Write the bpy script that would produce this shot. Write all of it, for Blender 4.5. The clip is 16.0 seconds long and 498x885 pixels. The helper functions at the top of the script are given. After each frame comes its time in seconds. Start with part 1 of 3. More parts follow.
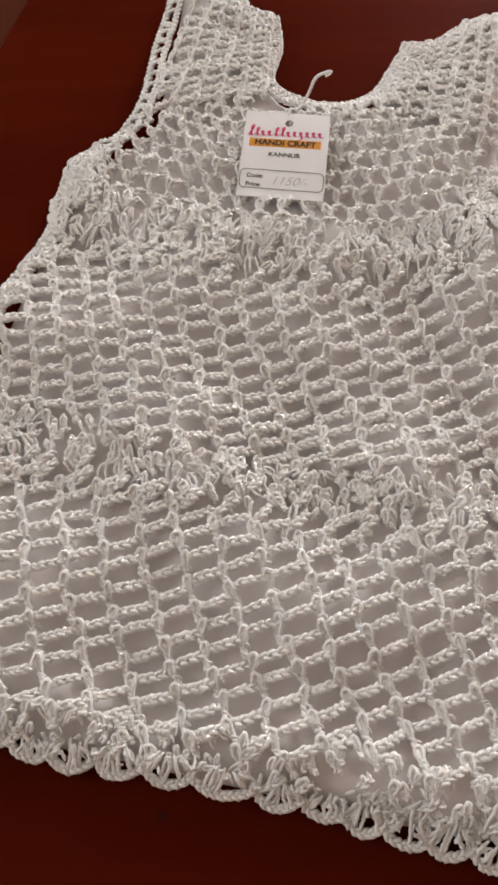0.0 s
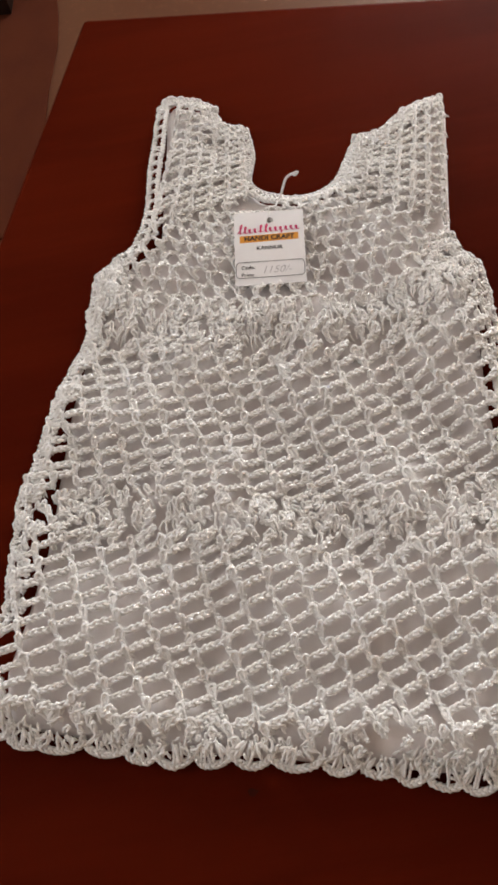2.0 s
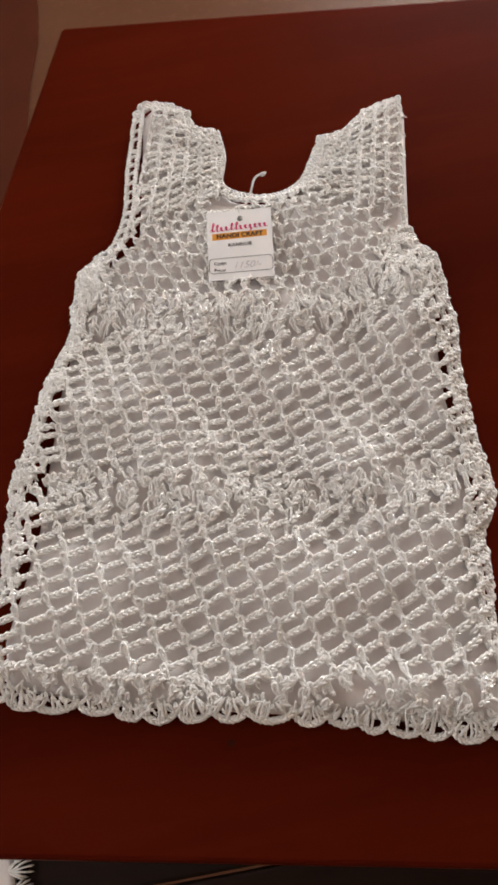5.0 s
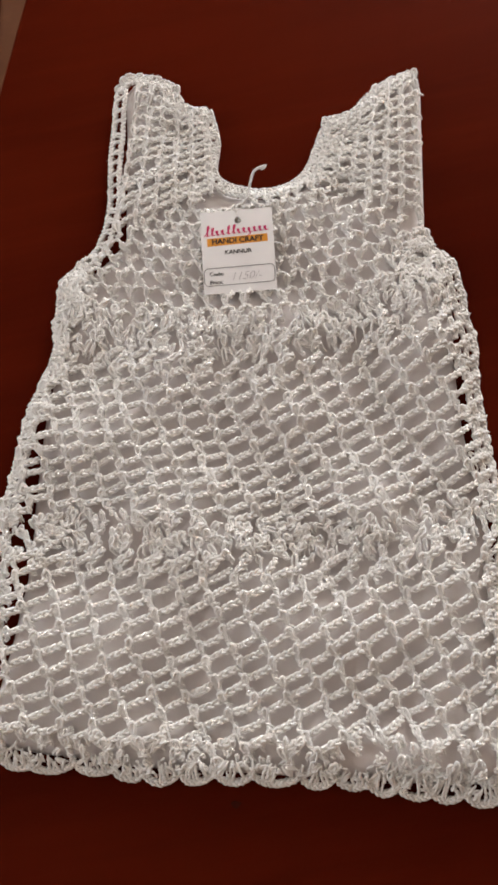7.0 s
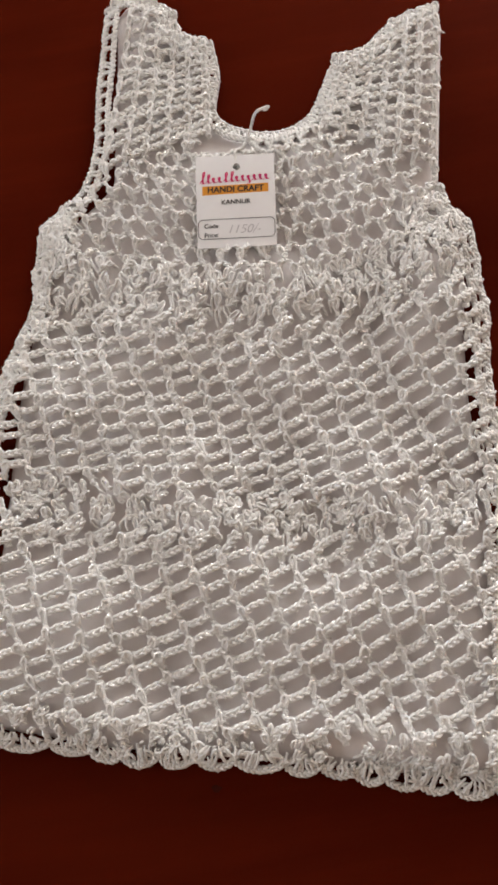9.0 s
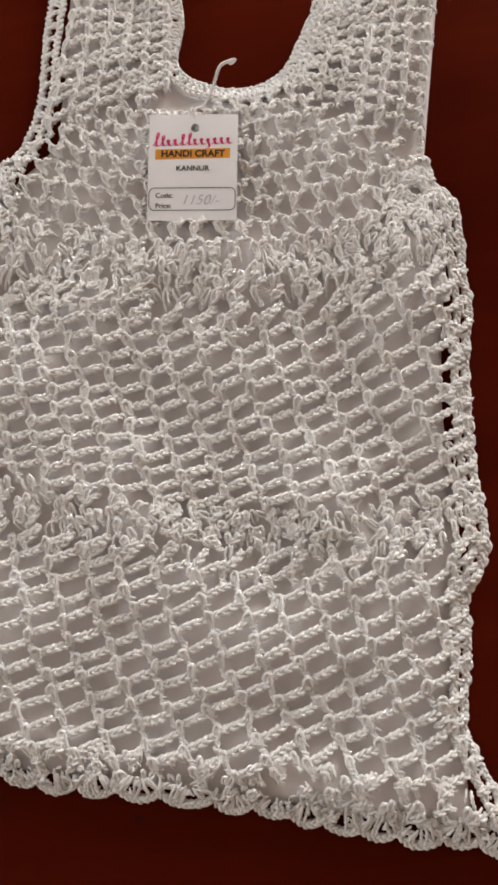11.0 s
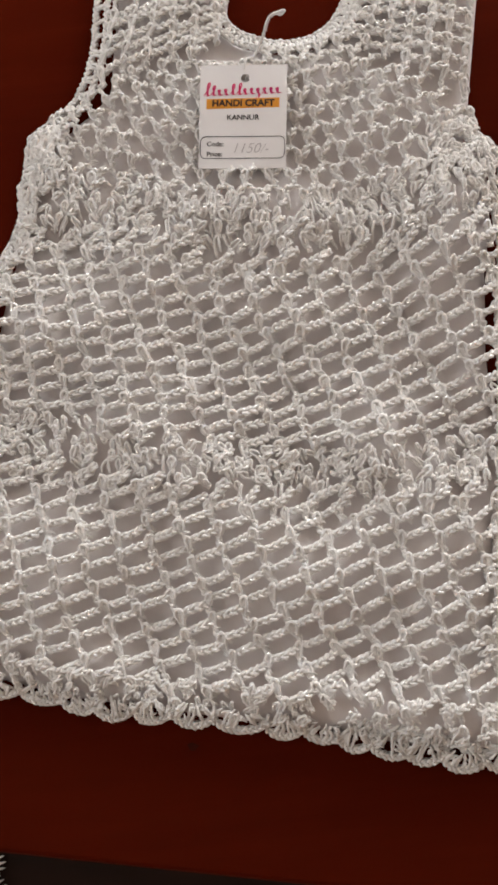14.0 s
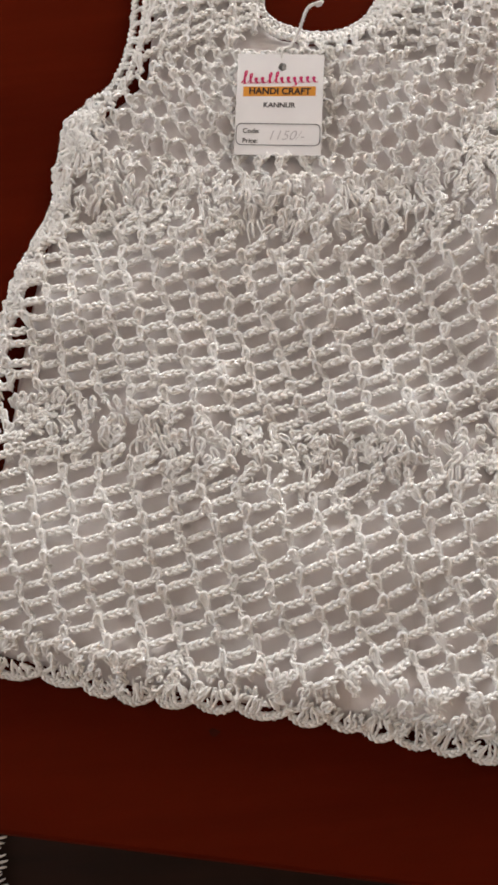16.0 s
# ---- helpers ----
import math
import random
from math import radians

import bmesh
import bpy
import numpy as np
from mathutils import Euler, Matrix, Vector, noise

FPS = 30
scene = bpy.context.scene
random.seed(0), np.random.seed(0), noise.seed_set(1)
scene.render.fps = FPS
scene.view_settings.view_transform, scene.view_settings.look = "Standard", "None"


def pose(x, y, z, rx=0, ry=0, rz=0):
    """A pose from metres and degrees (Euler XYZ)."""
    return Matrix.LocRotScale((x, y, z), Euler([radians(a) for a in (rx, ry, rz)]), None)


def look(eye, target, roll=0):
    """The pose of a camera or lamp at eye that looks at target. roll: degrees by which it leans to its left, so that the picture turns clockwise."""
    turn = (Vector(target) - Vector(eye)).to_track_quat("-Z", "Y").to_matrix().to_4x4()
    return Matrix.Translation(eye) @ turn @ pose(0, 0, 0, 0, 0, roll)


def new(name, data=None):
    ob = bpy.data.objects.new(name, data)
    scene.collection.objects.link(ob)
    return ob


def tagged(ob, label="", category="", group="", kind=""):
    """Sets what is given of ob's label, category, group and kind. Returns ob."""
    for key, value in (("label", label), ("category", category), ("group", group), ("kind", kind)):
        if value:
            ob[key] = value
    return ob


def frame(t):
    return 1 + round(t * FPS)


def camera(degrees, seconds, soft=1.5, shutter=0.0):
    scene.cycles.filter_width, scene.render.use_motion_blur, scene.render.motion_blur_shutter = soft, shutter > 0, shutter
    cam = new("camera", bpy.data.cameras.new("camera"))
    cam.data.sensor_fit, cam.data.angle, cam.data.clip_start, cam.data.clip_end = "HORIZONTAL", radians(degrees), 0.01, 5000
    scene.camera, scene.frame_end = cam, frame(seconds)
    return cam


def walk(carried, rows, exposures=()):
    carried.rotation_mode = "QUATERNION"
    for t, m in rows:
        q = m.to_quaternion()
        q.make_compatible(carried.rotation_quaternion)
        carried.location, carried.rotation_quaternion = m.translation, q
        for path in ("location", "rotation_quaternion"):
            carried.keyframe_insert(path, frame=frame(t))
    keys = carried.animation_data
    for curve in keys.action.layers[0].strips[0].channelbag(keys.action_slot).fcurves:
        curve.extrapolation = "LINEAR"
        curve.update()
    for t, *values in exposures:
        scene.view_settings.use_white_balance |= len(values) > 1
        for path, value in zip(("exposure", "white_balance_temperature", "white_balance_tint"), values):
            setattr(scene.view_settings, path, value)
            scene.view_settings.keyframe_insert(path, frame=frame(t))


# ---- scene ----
# camera: seconds, eye, yaw, pitch, roll
cam = camera(33.0, 16.0, soft=3.0)
ROWS = [
    (0, -0.0122, -0.2179, 1.1756, 0.70, -68.46, -2.48),
    (0.5, -0.0293, -0.1978, 1.1796, 1.46, -70.32, -6.91),
    (1, -0.0238, -0.1946, 1.2082, 3.75, -70.97, -11.31),
    (1.5, -0.0144, -0.2282, 1.2471, 2.99, -69.62, -10.88),
    (2, -0.0151, -0.2383, 1.2811, 3.08, -67.20, -13.03),
    (2.5, -0.0050, -0.2583, 1.2951, 2.36, -66.19, -12.76),
    (3, 0.0158, -0.2727, 1.3139, 1.50, -65.31, -12.63),
    (3.5, -0.0054, -0.2641, 1.3231, 2.24, -65.87, -13.58),
    (4, -0.0083, -0.2716, 1.3404, 2.27, -66.64, -13.04),
    (4.2, -0.0076, -0.2730, 1.3369, 1.34, -66.66, -12.02),
    (6.3, 0.0092, -0.1894, 1.2927, 5.52, -74.01, -17.65),
    (6.5, 0.0111, -0.1758, 1.2872, 5.07, -74.73, -17.18),
    (7, 0.0089, -0.1532, 1.3092, 6.68, -75.54, -18.11),
    (7.5, 0.0099, -0.1466, 1.3296, 6.42, -76.20, -17.28),
    (8, 0.0121, -0.1356, 1.3265, 8.38, -78.01, -19.21),
    (8.2, 0.0079, -0.1335, 1.3167, 5.77, -78.58, -16.60),
    (10.3, 0.0245, -0.0958, 1.2387, 18.78, -82.42, -25.69),
    (10.5, 0.0310, -0.0933, 1.2317, 19.27, -82.54, -26.17),
    (11, 0.0456, -0.0913, 1.2287, 22.12, -82.98, -28.93),
    (11.5, 0.0430, -0.0950, 1.2330, 23.64, -83.22, -30.43),
    (12, 0.0359, -0.0982, 1.2352, 25.24, -83.28, -32.03),
    (12.5, 0.0345, -0.0975, 1.2344, 26.31, -83.38, -33.06),
    (13, 0.0367, -0.1028, 1.2373, 25.47, -83.58, -32.19),
    (13.5, 0.0351, -0.1085, 1.2401, 28.74, -83.66, -35.46),
    (14, 0.0178, -0.1144, 1.2432, 28.48, -83.72, -35.17),
    (14.5, 0.0150, -0.1234, 1.2523, 28.18, -83.64, -34.83),
    (15, 0.0095, -0.1311, 1.2541, 24.59, -83.30, -30.67),
    (15.5, 0.0097, -0.1261, 1.2464, 24.66, -83.20, -30.62),
    (16, -0.0028, -0.1330, 1.2414, 20.46, -82.62, -25.80),
    ]
walk(cam, [(t, pose(x, y, z, 90 + pitch, 0, yaw) @ pose(0, 0, 0, 0, 0, roll)) for t, x, y, z, yaw, pitch, roll in ROWS],
     [(0.0, 0.16), (4.2, 0.28), (6.3, 0.20), (8.2, 0.20), (10.3, 0.03), (13.5, 0.03), (15.0, 0.18), (16.0, 0.20)])

TOP = 0.76                      # height of the table top

# ---- world and light ----
world = bpy.data.worlds.new("sky")
scene.world = world
world.use_nodes = True
wn = world.node_tree.nodes
sky = wn.new("ShaderNodeTexSky")
sky.sky_type, sky.sun_disc = "NISHITA", False
sky.sun_elevation, sky.sun_rotation = radians(38), radians(25)
wn["Background"].inputs["Strength"].default_value = 0.12
world.node_tree.links.new(sky.outputs["Color"], wn["Background"].inputs["Color"])

# windows: name, middle x, y, z, turn of the wall, width, height, power, colour, and the way the daylight falls in
WINDOWS = [("north", 1.8, 2.9, 1.74, 0, 2.0, 1.7, 93.0, (0.945, 0.937, 0.91), (-0.6, -1.0, -0.33)),
           # unseen, added to fill the dress's left side with soft light
           ("west_added", -2.0, 0.2, 1.70, 90, 1.4, 1.5, 17.0, (0.94, 0.94, 0.92), (1.0, 0.0, -0.35))]
for wall_name, x, y, z, turn, wide, high, power, colour, way in WINDOWS:
    lamp = bpy.data.lights.new(wall_name + "_daylight", "AREA")
    lamp.shape, lamp.size, lamp.size_y, lamp.energy, lamp.color = "RECTANGLE", wide, high, power, colour
    spot = (Matrix.Translation((x, y, z)) @ pose(0, 0, 0, 0, 0, turn)) @ Vector((0, -0.02, 0))
    new(wall_name + "_daylight", lamp).matrix_world = look(spot, spot + Vector(way))


# ---- materials ----
def material(name, colour, rough=0.6, spec=0.4, vary=(), bump=(), coat=0.0, sheen=0.0, stretch=(1, 1, 1), random_value=0.0, sss=0.0):
    """vary: (scale, second colour, low, high) noise layers; bump: (scale, strength, distance) layers."""
    m = bpy.data.materials.new(name)
    m.use_nodes = True
    nt = m.node_tree
    b = nt.nodes["Principled BSDF"]
    b.inputs["Roughness"].default_value, b.inputs["Specular IOR Level"].default_value = rough, spec
    b.inputs["Coat Weight"].default_value, b.inputs["Coat Roughness"].default_value = coat, 0.18
    b.inputs["Sheen Weight"].default_value = sheen
    if sss:
        b.inputs["Subsurface Weight"].default_value, b.inputs["Subsurface Scale"].default_value = sss, 0.003
        b.inputs["Subsurface Radius"].default_value = (1.0, 0.9, 0.8)
    co = nt.nodes.new("ShaderNodeTexCoord")
    mp = nt.nodes.new("ShaderNodeMapping")
    mp.inputs["Scale"].default_value = stretch
    nt.links.new(co.outputs["Object"], mp.inputs["Vector"])
    rgb = nt.nodes.new("ShaderNodeRGB")
    rgb.outputs[0].default_value = (*colour, 1)
    last = rgb.outputs[0]
    for scale, second, low, high in vary:
        n = nt.nodes.new("ShaderNodeTexNoise")
        n.inputs["Scale"].default_value, n.inputs["Detail"].default_value = scale, 5.0
        nt.links.new(mp.outputs[0], n.inputs["Vector"])
        r = nt.nodes.new("ShaderNodeMapRange")
        r.inputs["From Min"].default_value, r.inputs["From Max"].default_value = low, high
        nt.links.new(n.outputs["Fac"], r.inputs["Value"])
        x = nt.nodes.new("ShaderNodeMix")
        x.data_type = "RGBA"
        nt.links.new(r.outputs[0], x.inputs["Factor"])
        nt.links.new(last, x.inputs["A"])
        x.inputs["B"].default_value = (*second, 1)
        last = x.outputs["Result"]
    if random_value:
        g = nt.nodes.new("ShaderNodeNewGeometry")
        r = nt.nodes.new("ShaderNodeMapRange")
        r.inputs["To Min"].default_value, r.inputs["To Max"].default_value = 1 - random_value, 1 + random_value
        nt.links.new(g.outputs["Random Per Island"], r.inputs["Value"])
        h = nt.nodes.new("ShaderNodeHueSaturation")
        nt.links.new(r.outputs[0], h.inputs["Value"])
        nt.links.new(last, h.inputs["Color"])
        last = h.outputs[0]
    nt.links.new(last, b.inputs["Base Color"])
    normal = None
    for scale, strength, distance in bump:
        n = nt.nodes.new("ShaderNodeTexNoise")
        n.inputs["Scale"].default_value, n.inputs["Detail"].default_value = scale, 4.0
        nt.links.new(mp.outputs[0], n.inputs["Vector"])
        u = nt.nodes.new("ShaderNodeBump")
        u.inputs["Strength"].default_value, u.inputs["Distance"].default_value = strength, distance
        nt.links.new(n.outputs["Fac"], u.inputs["Height"])
        if normal:
            nt.links.new(normal, u.inputs["Normal"])
        normal = u.outputs[0]
    if normal:
        nt.links.new(normal, b.inputs["Normal"])
    return m


YARN = material("white_cotton_yarn", (0.90, 0.885, 0.87), 0.95, 0.06, [(60, (0.81, 0.79, 0.77), 0.45, 0.75)],
                [(900, 0.5, 0.0008), (2600, 0.4, 0.0004)], sheen=0.1, random_value=0.05, sss=0.2)
COTTON = material("white_cotton_lining", (0.84, 0.795, 0.788), 0.9, 0.10, [(18, (0.79, 0.735, 0.725), 0.45, 0.7)],
                  [(70, 0.25, 0.002), (2500, 0.15, 0.0002)])
WOOD = material("polished_mahogany", (0.088, 0.0084, 0.0024), 0.34, 0.02,
                [(3, (0.066, 0.0060, 0.0018), 0.40, 0.75), (18, (0.098, 0.0098, 0.0030), 0.50, 0.9), (1.5, (0.050, 0.0044, 0.0015), 0.48, 0.78)],
                [(40, 0.04, 0.001)], stretch=(0.55, 5.0, 5.0))
WOOD.node_tree.nodes["Principled BSDF"].inputs["Specular Tint"].default_value = (1.0, 0.5, 0.3, 1.0)
KNOT = material("dark_wood_knot", (0.026, 0.0022, 0.0012), 0.42, 0.1, [(120, (0.04, 0.003, 0.0015), 0.4, 0.7)])
DARK = material("dark_stained_wood", (0.018, 0.007, 0.004), 0.55, 0.12, [(8, (0.011, 0.005, 0.003), 0.4, 0.7)], [(50, 0.1, 0.001)], stretch=(0.6, 5, 5))
STONE = material("beige_floor_stone", (0.120, 0.050, 0.026), 0.42, 0.15, [(5, (0.110, 0.043, 0.022), 0.4, 0.7), (60, (0.145, 0.060, 0.031), 0.55, 0.8)], [(30, 0.05, 0.001)])
CABINET = material("red_brown_stained_wood", (0.06, 0.014, 0.008), 0.45, 0.3, [(8, (0.04, 0.009, 0.005), 0.4, 0.7)], [(50, 0.1, 0.001)], stretch=(5, 5, 0.6))
MAT = material("red_brown_mat", (0.078, 0.018, 0.007), 0.9, 0.1, [(14, (0.068, 0.015, 0.0065), 0.4, 0.7), (300, (0.08, 0.022, 0.010), 0.5, 0.8)], [(500, 0.5, 0.002)])
PLASTER = material("tan_wall_plaster", (0.58, 0.455, 0.37), 0.9, 0.15, [(3, (0.53, 0.43, 0.35), 0.4, 0.7)], [(120, 0.1, 0.001)])
CEIL = material("pale_ceiling_paint", (0.72, 0.64, 0.57), 0.9, 0.15, [(3, (0.68, 0.60, 0.53), 0.4, 0.7)], [(120, 0.1, 0.001)])
CARD = material("white_card", (0.80, 0.79, 0.80), 0.45, 0.4, [(25, (0.76, 0.75, 0.76), 0.4, 0.7)], [(800, 0.05, 0.0002)])
PINK = material("magenta_print", (0.62, 0.02, 0.12), 0.5, 0.3, [(80, (0.50, 0.02, 0.14), 0.4, 0.6)])
ORANGE = material("orange_print", (0.72, 0.30, 0.03), 0.5, 0.3, [(80, (0.65, 0.26, 0.03), 0.4, 0.6)])
INK = material("black_print", (0.02, 0.018, 0.02), 0.5, 0.3)
PENCIL = material("grey_pen", (0.42, 0.40, 0.42), 0.6, 0.3)
FRAME = material("white_window_paint", (0.78, 0.76, 0.72), 0.5, 0.4)
GLASS = material("window_glass", (1, 1, 1), 0.0, 0.5)
GLASS.node_tree.nodes["Principled BSDF"].inputs["Transmission Weight"].default_value = 1.0


# ---- mesh helpers ----
def mesh_object(name, verts, faces, mat, parent=None, label="", smooth=True):
    me = bpy.data.meshes.new(name)
    me.from_pydata([tuple(v) for v in verts], [], [tuple(f) for f in faces])
    me.materials.append(mat)
    if smooth:
        me.polygons.foreach_set("use_smooth", [True] * len(me.polygons))
    me.update()
    ob = new(name, me)
    if parent:
        ob.parent = parent
    if label:
        ob["label"] = label
    return ob


def part(name, bm, mat, parent=None, label="", smooth=False):
    me = bpy.data.meshes.new(name)
    bm.to_mesh(me)
    bm.free()
    me.materials.append(mat)
    if smooth:
        me.polygons.foreach_set("use_smooth", [True] * len(me.polygons))
    ob = new(name, me)
    if parent:
        ob.parent = parent
    if label:
        ob["label"] = label
    return ob


def box(x0, y0, z0, x1, y1, z1, bevel=0.0):
    bm = bmesh.new()
    bmesh.ops.create_cube(bm, size=1, matrix=Matrix.Translation(((x0 + x1) / 2, (y0 + y1) / 2, (z0 + z1) / 2)) @ Matrix.Diagonal((x1 - x0, y1 - y0, z1 - z0, 1)))
    if bevel:
        bmesh.ops.bevel(bm, geom=bm.edges[:], offset=bevel, segments=3, affect="EDGES", profile=0.5)
    return bm


def prism(outline, z0, z1, bevel=0.0):
    bm = bmesh.new()
    low = [bm.verts.new((x, y, z0)) for x, y in outline]
    high = [bm.verts.new((x, y, z1)) for x, y in outline]
    bm.faces.new(low[::-1])
    bm.faces.new(high)
    n = len(outline)
    for k in range(n):
        bm.faces.new((low[k], low[(k + 1) % n], high[(k + 1) % n], high[k]))
    bmesh.ops.recalc_face_normals(bm, faces=bm.faces[:])
    if bevel:
        bmesh.ops.bevel(bm, geom=bm.edges[:], offset=bevel, segments=3, affect="EDGES", profile=0.5)
    return bm


def anchor(name, x, y, z):
    ob = new(name)
    ob.empty_display_size = 0.02
    ob.location = (x, y, z)
    return ob


def curve(points, step):
    """A smooth line through points, sampled about every step."""
    p = np.array(points, float)
    p = np.vstack([2 * p[0] - p[1], p, 2 * p[-1] - p[-2]])
    out = []
    for a, b, c, d in zip(p[:-3], p[1:-2], p[2:-1], p[3:]):
        n = max(2, int(np.linalg.norm(c - b) / step) + 1)
        t = np.linspace(0, 1, n, endpoint=False)[:, None]
        out.append(0.5 * (2 * b + (c - a) * t + (2 * a - 5 * b + 4 * c - d) * t ** 2 + (3 * b - a - 3 * c + d) * t ** 3))
    return np.vstack(out + [p[-2:-1]])


class Yarn:
    """Collects round strands into one mesh. All lengths in metres."""

    def __init__(self, sides=7):
        self.v, self.f, self.sides, self.count = [], [], sides, 0
        self.rand = np.random.default_rng(5)

    def strand(self, pts, r):
        pts = np.asarray(pts, float)
        n, s = len(pts), self.sides
        tan = np.gradient(pts, axis=0)
        tan /= np.linalg.norm(tan, axis=1, keepdims=True) + 1e-12
        ref = np.where(np.abs(tan[:, 2:3]) > 0.9, [[1.0, 0, 0]], [[0, 0, 1.0]])
        a = np.cross(tan, ref)
        a /= np.linalg.norm(a, axis=1, keepdims=True) + 1e-12
        b = np.cross(tan, a)
        rr = np.full(n, r)
        rr[[0, -1]] *= 0.45
        if n > 5:
            rr[[1, -2]] *= 0.82
        ang = np.arange(s) * 2 * math.pi / s
        run = np.r_[0, np.cumsum(np.linalg.norm(np.diff(pts, axis=0), axis=1))]
        twist = np.cos(2 * (ang[None, :] - 2 * math.pi * run[:, None] / 0.0062 + self.count % 7))
        rr = rr[:, None] * (1 + 0.22 * twist + self.rand.uniform(-0.18, 0.18, (n, s)))
        ring = pts[:, None] + rr[:, :, None] * (np.cos(ang)[None, :, None] * a[:, None] + np.sin(ang)[None, :, None] * b[:, None])
        base = self.count
        self.v.append(ring.reshape(-1, 3))
        for i in range(n - 1):
            for k in range(s):
                k2 = (k + 1) % s
                self.f.append((base + i * s + k, base + i * s + k2, base + (i + 1) * s + k2, base + (i + 1) * s + k))
        self.f.append(tuple(base + k for k in range(s))[::-1])
        self.f.append(tuple(base + (n - 1) * s + k for k in range(s)))
        self.count += n * s

    def rope(self, pts, r, wide, pitch, strands=2, phase=0.0, step=0.0011):
        """Strands twisted round the line pts, flattened towards the cloth, as a crochet chain looks."""
        line = curve(pts, step)
        if len(line) < 3:
            return
        run = np.r_[0, np.cumsum(np.linalg.norm(np.diff(line, axis=0), axis=1))]
        tan = np.gradient(line, axis=0)
        tan /= np.linalg.norm(tan, axis=1, keepdims=True) + 1e-12
        side = np.cross(tan, [[0, 0, 1.0]])
        side /= np.linalg.norm(side, axis=1, keepdims=True) + 1e-12
        up = np.cross(side, tan)
        for k in range(strands):
            w = 2 * math.pi * (run / pitch + k / strands) + phase
            self.strand(line + side * (wide * np.cos(w))[:, None] + up * (0.75 * wide * np.sin(w))[:, None], r)

    def plait(self, pts, r, wide, pitch, phase=0.0, step=0.0010):
        """Three strands plaited along the line pts, as the top of a crochet chain looks."""
        line = curve(pts, step)
        run = np.r_[0, np.cumsum(np.linalg.norm(np.diff(line, axis=0), axis=1))]
        tan = np.gradient(line, axis=0)
        tan /= np.linalg.norm(tan, axis=1, keepdims=True) + 1e-12
        side = np.cross(tan, [[0, 0, 1.0]])
        side /= np.linalg.norm(side, axis=1, keepdims=True) + 1e-12
        up = np.cross(side, tan)
        taper = 0.55 + 0.45 * np.clip(np.sin(np.pi * run / run[-1]), 0, 1) ** 0.5
        for k in range(3):
            w = 2 * math.pi * (run / pitch + k / 3) + phase
            self.strand(line + side * (wide * taper * np.sin(w))[:, None] + up * (0.8 * wide * np.sin(2 * w))[:, None], r)

    def made(self, name, parent, mat=None, label=""):
        return mesh_object(name, np.vstack(self.v), self.f, mat or YARN, parent, label)


def inside(poly, x, y):
    hit, n = False, len(poly)
    for k in range(n):
        (x0, y0), (x1, y1) = poly[k], poly[(k + 1) % n]
        if (y0 > y) != (y1 > y) and x < (x1 - x0) * (y - y0) / (y1 - y0) + x0:
            hit = not hit
    return hit


def edge_distance(poly, x, y):
    best = 1e9
    for k in range(len(poly)):
        (x0, y0), (x1, y1) = poly[k], poly[(k + 1) % len(poly)]
        dx, dy = x1 - x0, y1 - y0
        t = min(1, max(0, ((x - x0) * dx + (y - y0) * dy) / (dx * dx + dy * dy + 1e-12)))
        best = min(best, math.hypot(x - x0 - t * dx, y - y0 - t * dy))
    return best


# ---- room ----
def window_wall(number, name, x, y, z, turn, wide, high, start, end):
    """A wall with a framed window, built along its own x from start to end, seen from the room at its low y."""
    bm = bmesh.new()
    for x0, x1, z0, z1 in ((start, -wide / 2, -z, 2.7 - z), (wide / 2, end, -z, 2.7 - z), (-wide / 2, wide / 2, -z, -high / 2), (-wide / 2, wide / 2, high / 2, 2.7 - z)):
        bmesh.ops.create_cube(bm, size=1, matrix=Matrix.Translation(((x0 + x1) / 2, 0.05, (z0 + z1) / 2)) @ Matrix.Diagonal((x1 - x0, 0.1, z1 - z0, 1)))
    bm.transform(pose(x, y, z, 0, 0, turn))
    tagged(part("wall_" + name, bm, PLASTER), "unseen tan plastered room wall with a window opening, added to bounce light", "wall", kind="structure")
    w = tagged(anchor("window_%d" % number, x, y, z), "unseen white painted window frame with clear panes", "window", kind="structure")
    w.rotation_euler = (0, 0, radians(turn))
    t, hw, hh = 0.05, wide / 2, high / 2
    for x0, x1, z0, z1 in ((-hw, -hw + t, -hh, hh), (hw - t, hw, -hh, hh), (-hw + t, hw - t, -hh, -hh + t), (-hw + t, hw - t, hh - t, hh), (-t / 2, t / 2, -hh + t, hh - t)):
        part("window_frame", box(x0, 0.05, z0, x1, 0.095, z1, 0.003), FRAME, w)
    for s in (-1, 1):
        x0, x1 = sorted((s * t / 2, s * (hw - t)))
        pane = part("pane", box(x0, 0.07, -hh + t, x1, 0.075, hh - t), GLASS, w)
        pane.visible_shadow = False


def room():
    tagged(part("floor", box(-2.2, -2.4, -0.1, 3.4, 3.1, 0.0), STONE), "plain polished beige stone floor", "floor", kind="structure")
    # walls and ceiling stay out of view, added for their warm bounce light
    for name, x0, y0, x1, y1 in (("wall_south", -2.1, -2.3, 3.3, -2.2), ("wall_east", 3.2, -2.2, 3.3, 2.9)):
        tagged(part(name, box(x0, y0, 0.0, x1, y1, 2.7), PLASTER), "unseen plain tan plastered room wall, added to bounce light", "wall", kind="structure")
    for k, (name, x, y, z, turn, wide, high) in enumerate(w[:7] for w in WINDOWS):
        start, end = (-2.1 - x, 3.3 - x) if name == "north" else (-2.2 - y, 2.9 - y)
        window_wall(k + 1, name, x, y, z, turn, wide, high, start, end)
    tagged(part("ceiling", box(-2.1, -2.3, 2.7, 3.3, 3.0, 2.8), CEIL), "unseen plain pale painted ceiling, added to bounce light", "ceiling", kind="structure")


room()


# ---- furniture ----
KNOTS = [(-0.0585, -0.2345, 0.0020)]


